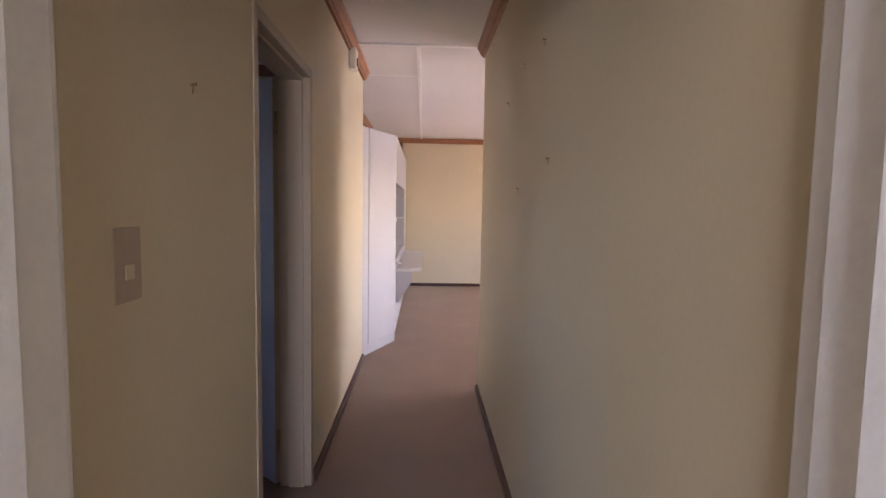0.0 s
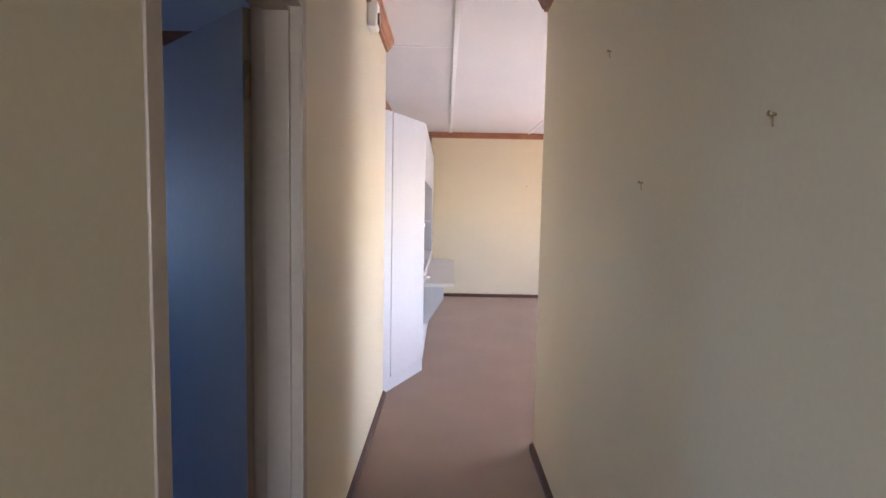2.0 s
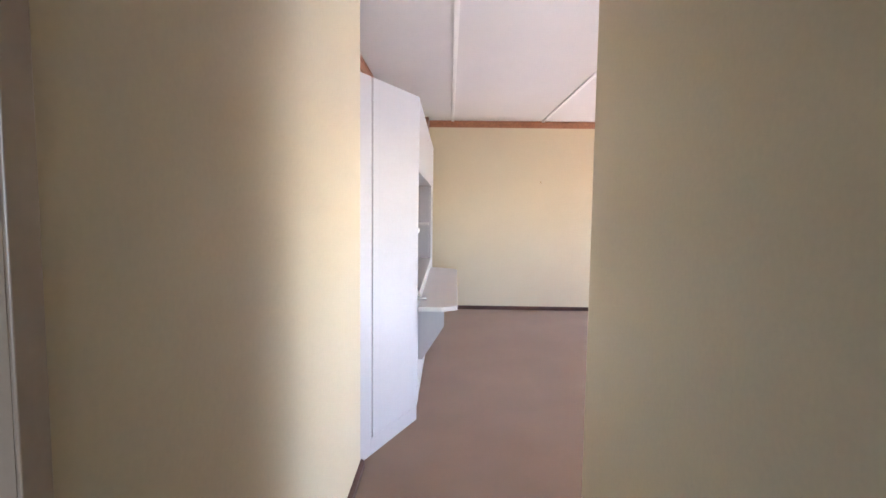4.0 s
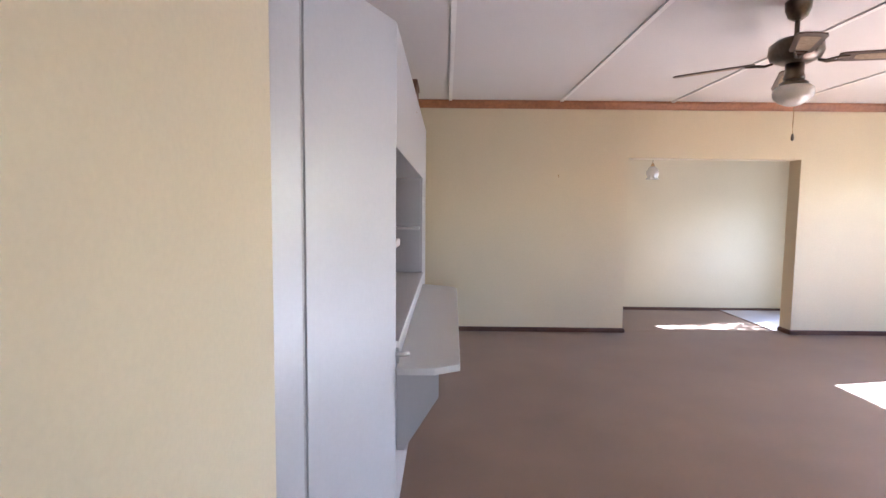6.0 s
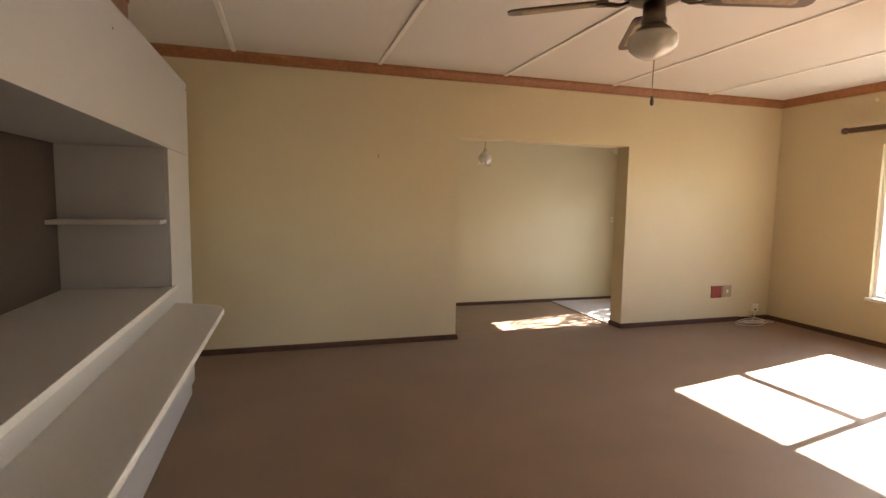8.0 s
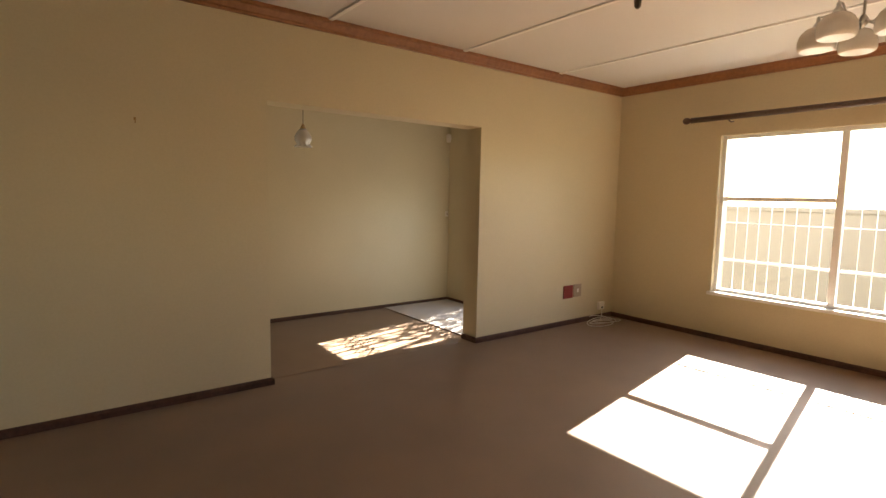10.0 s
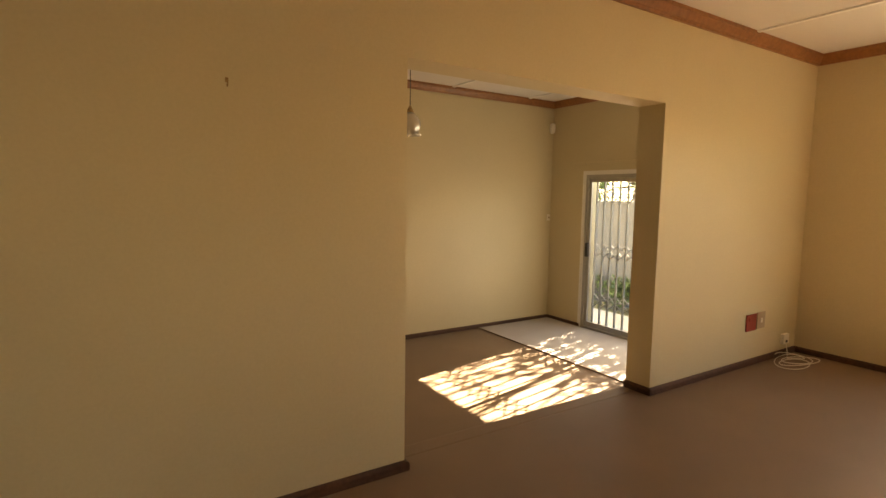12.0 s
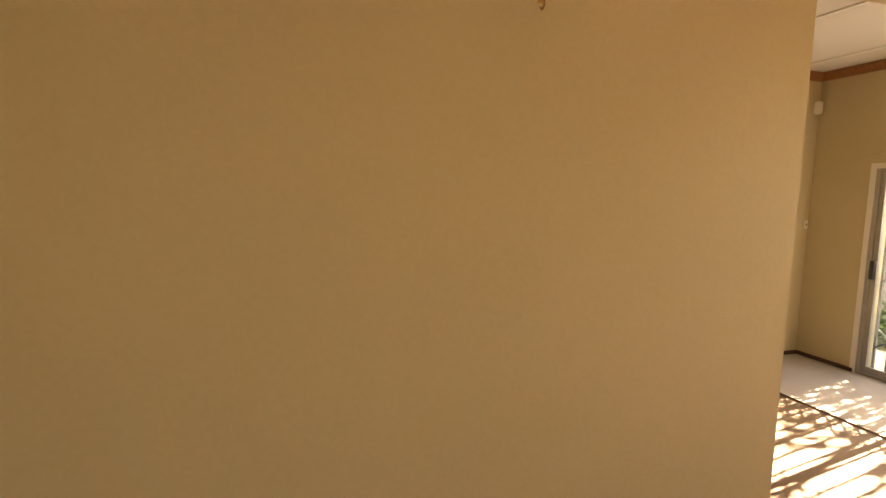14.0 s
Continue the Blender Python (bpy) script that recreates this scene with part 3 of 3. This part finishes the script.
for a, c in bays:
    split = (a, c) != bays[1]
    if split:
        tr = part("transom", box(wx - 0.025, a, 1.372, wx + 0.025, c, 1.412, 0.004), WINP, win)
        part("stay", tube([(wx - 0.03, (a + c) / 2 - 0.06, 1.42), (wx - 0.045, (a + c) / 2 + 0.06, 1.425)], 0.005, 8), BRASS, tr)
    for lo, hi in (((z0 + 0.036, 1.371), (1.413, z1 - 0.036)) if split else ((z0 + 0.036, z1 - 0.036),)):
        g = part("pane", box(wx - 0.002, a, lo, wx + 0.002, c, hi), GLASS, win)
        g.visible_shadow = False
    for z, h in ((0.79, 0.011), (1.16, 0.004)):
        part("bar", box(wx + 0.05, a, z - h, wx + 0.058, c, z + h), WINP, win)
    n = 9
    for k in range(1, n):
        y = a + (c - a) * k / n
        part("bar", tube([(wx + 0.062, y, z0 + 0.005), (wx + 0.062, y, 1.39)], 0.0032, 6), WINP, win)
part("window_sill", box(EX - 0.03, y0 - 0.03, z0 - 0.03, EX + 0.04, y1 + 0.03, z0 + 0.004, 0.006), WINP, win)

rod = thing("curtain_rod", "dark wooden curtain rod over the window, without curtains", "curtain rod", (6.0, 0, 2.155))
part("pole", tube([(0, 2.25, 0), (0, 5.64, 0)], 0.027, 16), RODM, rod)
for y, s in ((5.64, 1), (2.25, -1)):
    fn = lathe([(0.027, 0), (0.030, 0.006), (0.014, 0.014), (0.024, 0.03), (0.034, 0.055), (0.03, 0.08), (0.012, 0.096)], 18)
    bmesh.ops.transform(fn, matrix=pose(0, y, 0, -90 * s), verts=fn.verts)
    part("finial", fn, RODM, rod, "turned wooden knob")
for y in (2.6, 4.0, 5.3):
    part("bracket", tube([(0.118, y, -0.03), (0.06, y, -0.04), (0, y, -0.024)], 0.007, 8), RODM, rod)

# ---- lounge fixtures ----
so = thing("red_socket", "red wall socket plate low on the cream wall", "socket", (5.32, FY, 0.36))
part("plate", box(-0.075, -0.012, -0.07, 0.075, 0, 0.07, 0.004), RED, so)
part("switch", box(-0.05, -0.018, 0.015, -0.02, -0.012, 0.045, 0.002), RED, so)
so = thing("blank_plate", "cream wall plate beside the red socket", "socket", (5.475, FY, 0.365))
part("plate", box(-0.065, -0.011, -0.07, 0.065, 0, 0.07, 0.004), FRAME, so)
part("rocker", box(-0.012, -0.016, -0.02, 0.012, -0.011, 0.02, 0.002), PLASTIC, so)
so = thing("phone_socket", "small white cable outlet near the skirting", "socket", (5.90, FY, 0.15))
part("plate", box(-0.05, -0.03, -0.045, 0.05, 0, 0.045, 0.006), PLASTIC, so)
part("jack", box(-0.012, -0.036, -0.03, 0.012, -0.03, -0.01, 0.001), DARKP, so)
cab = bmesh.new()
pts = [(5.9, FY - 0.03, 0.11), (5.86, FY - 0.06, 0.05), (5.78, FY - 0.10, 0.012)]
for k in range(64):
    a = 0.33 * k
    r = 0.15 + 0.05 * math.sin(0.23 * k)
    pts.append((5.70 + 1.1 * r * math.cos(a) + 0.03 * math.sin(0.4 * k), FY - 0.20 + 0.7 * r * math.sin(a), 0.006 + 0.0005 * k + 0.03 * max(0, math.sin(0.21 * k + 1)) ** 3))
add_tube(cab, pts, 0.0035, 6)
solo("cable", cab, PLASTIC, "coiled white cable lying on the carpet", "cable")

# ---- sunroom ----
pen = thing("pendant_lamp", "hanging lamp with a fluted glass shade on a cord", "pendant lamp", (3.01, 8.17, 0))
part("ceiling_rose", lathe([(0.02, CS - 0.035), (0.05, CS - 0.02), (0.052, CS)], 20), PLASTIC, pen)
part("cord", tube([(0, 0, 2.06), (0, 0, CS - 0.03)], 0.004, 6), DARKP, pen)
part("lamp_holder", lathe([(0.03, 2.015), (0.032, 2.03), (0.02, 2.06), (0.008, 2.085)], 16), BRASS, pen)
sh = bmesh.new()
n = 40
prof = [(0.032, 2.03), (0.06, 2.0), (0.086, 1.955), (0.088, 1.915), (0.07, 1.885), (0.066, 1.87), (0.085, 1.845)]
rings = []
for q, (r, z) in enumerate(prof):
    wob = 0.0 if q < 4 else 0.06 * (q - 3)
    rings.append([sh.verts.new(((r * (1 + wob * math.cos(8 * 2 * math.pi * j / n))) * math.cos(2 * math.pi * j / n), (r * (1 + wob * math.cos(8 * 2 * math.pi * j / n))) * math.sin(2 * math.pi * j / n), z)) for j in range(n)])
for a, c in zip(rings, rings[1:]):
    for j in range(n):
        sh.faces.new((a[j], a[(j + 1) % n], c[(j + 1) % n], c[j])).smooth = True
bmesh.ops.solidify(sh, geom=list(sh.faces), thickness=0.003)
part("shade", sh, SHADEGLASS, pen, "frilled etched glass shade")

se = thing("corner_sensor", "white alarm sensor in the sunroom corner", "alarm", (EX - 0.05, SY - 0.03, 2.3))
part("housing", lathe([(0.02, -0.07), (0.036, -0.055), (0.04, 0.0), (0.036, 0.055), (0.02, 0.065)], 18), PLASTIC, se)
part("bracket", box(0.0, -0.006, -0.02, 0.05, 0.03, 0.02, 0.004), PLASTIC, se)
th = thing("wall_button", "small beige switch box near the corner", "light switch", (EX - 0.05, SY, 1.08))
part("housing", box(-0.025, -0.02, -0.045, 0.025, 0, 0.045, 0.006), PLASTIC, th)
part("button", box(-0.008, -0.026, -0.012, 0.008, -0.02, 0.012, 0.002), BRASS, th)

tr = thing("curtain_track", "bare cream curtain track above the sliding door", "curtain track", (EX, 0, 1.80))
part("rail", box(-0.035, 7.1, -0.012, -0.02, 9.33, 0.012, 0.003), WALL, tr)
for y in (7.3, 8.2, 9.1):
    part("bracket", box(-0.021, y - 0.012, -0.014, 0.0, y + 0.012, 0.014), FRAME, tr)

# sliding door: fixed outer frame, two glazed leaves
y0, y1, z0, z1 = SLIDE
dx = EX + 0.05
sd = tagged(thing("door_2", "grey aluminium sliding glass door, closed", "door"), kind="structure")
fb = bmesh.new()
for a, c in ((y0, y0 + 0.04), (y1 - 0.04, y1)):
    add_box(fb, dx - 0.05, a, z0, dx + 0.05, c, z1, 0.003)
add_box(fb, dx - 0.05, y0 + 0.041, z1 - 0.045, dx + 0.05, y1 - 0.041, z1, 0.003)
add_box(fb, dx - 0.05, y0 + 0.041, z0, dx + 0.05, y1 - 0.041, z0 + 0.035, 0.003)
part("outer_frame", fb, ALU, sd)
part("reveal", box(EX - 0.006, y1, z0, EX + 0.001, y1 + 0.05, z1 + 0.05), WINP, sd, "pale painted door surround")
part("reveal", box(EX - 0.006, y0 - 0.05, z1, EX + 0.001, y1 - 0.001, z1 + 0.05), WINP, sd, "pale painted door surround")
mid = 8.22
for nm, a, c, off in (("sliding_leaf", mid - 0.03, y1 - 0.041, -0.022), ("fixed_leaf", y0 + 0.041, mid + 0.03, 0.02)):
    fb = bmesh.new()
    s = 0.045
    add_box(fb, dx + off - 0.016, a, z0 + 0.036, dx + off + 0.016, a + s, z1 - 0.046, 0.003)
    add_box(fb, dx + off - 0.016, c - s, z0 + 0.036, dx + off + 0.016, c, z1 - 0.046, 0.003)
    add_box(fb, dx + off - 0.016, a + s, z1 - 0.095, dx + off + 0.016, c - s, z1 - 0.046, 0.003)
    add_box(fb, dx + off - 0.016, a + s, z0 + 0.036, dx + off + 0.016, c - s, z0 + 0.10, 0.003)
    lf = part(nm, fb, ALU, sd)
    g = part("pane", box(dx + off - 0.003, a + s - 0.004, z0 + 0.096, dx + off + 0.003, c - s + 0.004, z1 - 0.091), GLASS, lf)
    g.visible_shadow = False
    if off < 0:
        part("lock", box(dx + off - 0.055, c - 0.045, 0.60, dx + off - 0.017, c - 0.002, 0.78, 0.008), DARKP, lf, "black lock and pull")

# folding trellis gate outside the glass
gate = thing("trellis_gate", "pale folding steel security gate behind the glass door", "gate", (dx + 0.115, 0, 0))
N = 15
ys = [y0 + 0.05 + (y1 - y0 - 0.10) * k / (N - 1) for k in range(N)]
up = mesh("upright", box(-0.011, -0.010, z0 + 0.045, 0.011, 0.010, z1 - 0.05), GATE)
for y in ys:
    o = new("upright", up)
    o.parent, o.location = gate, (0, y, 0)
step = ys[1] - ys[0]
for zc in (z0 + 0.36, z0 + 1.02, z0 + 1.74):
    for s in (1, -1):
        lat = mesh("lattice_bar", tube([(0.013 * s, -step, -0.095 * s), (0.013 * s, step, 0.095 * s)], 0.0075, 6), GATE)
        for k in range(1, N - 1):
            o = new("lattice_bar", lat)
            o.parent, o.location = gate, (0, ys[k], zc)
for z in (z0 + 0.03, z1 - 0.03):
    part("rail", box(-0.018, y0 + 0.001, z - 0.014, 0.018, y1 - 0.001, z + 0.014), GATE, gate)

# ---- outside ----
structure("ground", box(-400, -400, -0.62, 400, 400, -0.505), SOIL, "dry grass and soil around the house", "ground")
structure("pavement", box(EX + 0.22, -8, -0.5, 7.55, 14, -0.44, 0.01), PAVING, "sunlit pale paving along the house", "paving")
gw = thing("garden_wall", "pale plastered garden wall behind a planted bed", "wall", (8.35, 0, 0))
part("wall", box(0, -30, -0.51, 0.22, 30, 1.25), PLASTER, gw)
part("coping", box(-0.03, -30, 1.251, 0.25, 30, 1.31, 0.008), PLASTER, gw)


def leaves(bm, centre, radius, count, size, rng, squash=(1, 1, 1)):
    for _ in range(count):
        d = Vector((rng.gauss(0, 1), rng.gauss(0, 1), rng.gauss(0, 1))).normalized() * radius * rng.random() ** 0.45
        p = Vector(centre) + Vector((d.x * squash[0], d.y * squash[1], d.z * squash[2]))
        q = Euler((rng.uniform(-1.2, 1.2), rng.uniform(-1.2, 1.2), rng.uniform(0, 6.28)))
        s = size * rng.uniform(0.6, 1.3)
        vs = [bm.verts.new(p + q.to_matrix() @ Vector(v)) for v in ((-s, 0, 0), (0, -0.38 * s, 0.1 * s), (s, 0, 0), (0, 0.38 * s, 0.1 * s))]
        bm.faces.new(vs)


def tree(at, height, clumps, rng, label, size=0.07, count=130):
    t = thing("tree", label, "tree", at)
    tr = tube([(0, 0, 0), (0.05, 0.04, height * 0.25), (-0.03, 0.1, height * 0.45), (0.02, 0.05, height * 0.6)], 0.11, 10, 0.06)
    part("trunk", tr, BARK, t)
    lim = bmesh.new()
    cr = bmesh.new()
    for c, r in clumps:
        m = Vector((0.02, 0.05, height * 0.55))
        e = Vector(c)
        add_tube(lim, [m, m.lerp(e, 0.5) + Vector((0, 0, 0.12)), e], 0.045, 6, 0.012)
        for _ in range(5):
            f = e + Vector((rng.uniform(-1, 1), rng.uniform(-1, 1), rng.uniform(-0.8, 0.8))) * r
            add_tube(lim, [e, e.lerp(f, 0.5) + Vector((0, 0, 0.05)), f], 0.014, 5, 0.004)
        leaves(cr, c, r, count, size, rng)
    part("limbs", lim, BARK, t)
    part("crown", cr, LEAF, t)
    return t


rng = random.Random(7)
cl = []
for k in range(26):
    cl.append(((rng.uniform(-0.8, 0.8), rng.uniform(-1.35, 1.3), 2.0 + 3.3 * (k + rng.random()) / 26), rng.uniform(0.32, 0.55)))
# Extra clumps, out of view, added to shade the carpet strip from the sun.
for _ in range(14):
    cl.append(((rng.uniform(-0.8, 0.8), rng.uniform(-1.2, 1.1), rng.uniform(2.85, 3.75)), rng.uniform(0.3, 0.5)))
tree((10.3, 9.35, -0.51), 4.2, cl, rng, "leafy garden tree behind the wall with dappled shade", 0.07, 55)
cl = [((rng.uniform(-1.2, 1.2), rng.uniform(-1.5, 1.5), rng.uniform(1.8, 3.6)), rng.uniform(0.5, 0.8)) for _ in range(12)]
tree((13.0, 13.5, -0.51), 4.0, cl, rng, "dense green tree further behind the garden wall", 0.10, 220)

for y, h, w in ((10.8, 0.5, 0.42), (10.0, 0.42, 0.4), (9.25, 0.5, 0.45), (8.4, 0.38, 0.38), (7.5, 0.42, 0.4), (5.0, 0.45, 0.4), (4.2, 0.6, 0.45), (3.3, 0.5, 0.45), (2.3, 0.6, 0.5)):
    sb = thing("shrub", "low green shrub in the bed by the wall", "shrub", (7.95, y, -0.51), "garden shrubs")
    st = bmesh.new()
    lv = bmesh.new()
    for k in range(7):
        e = Vector((rng.uniform(-0.2, 0.2), rng.uniform(-w, w) * 0.7, h * rng.uniform(0.6, 1.0)))
        add_tube(st, [(0, 0, 0), e * 0.5 + Vector((0, 0, 0.05)), e], 0.008, 5, 0.003)
        leaves(lv, e, 0.22, 70, 0.05, rng)
    part("stems", st, BARK, sb)
    part("leaves", lv, LEAF, sb)
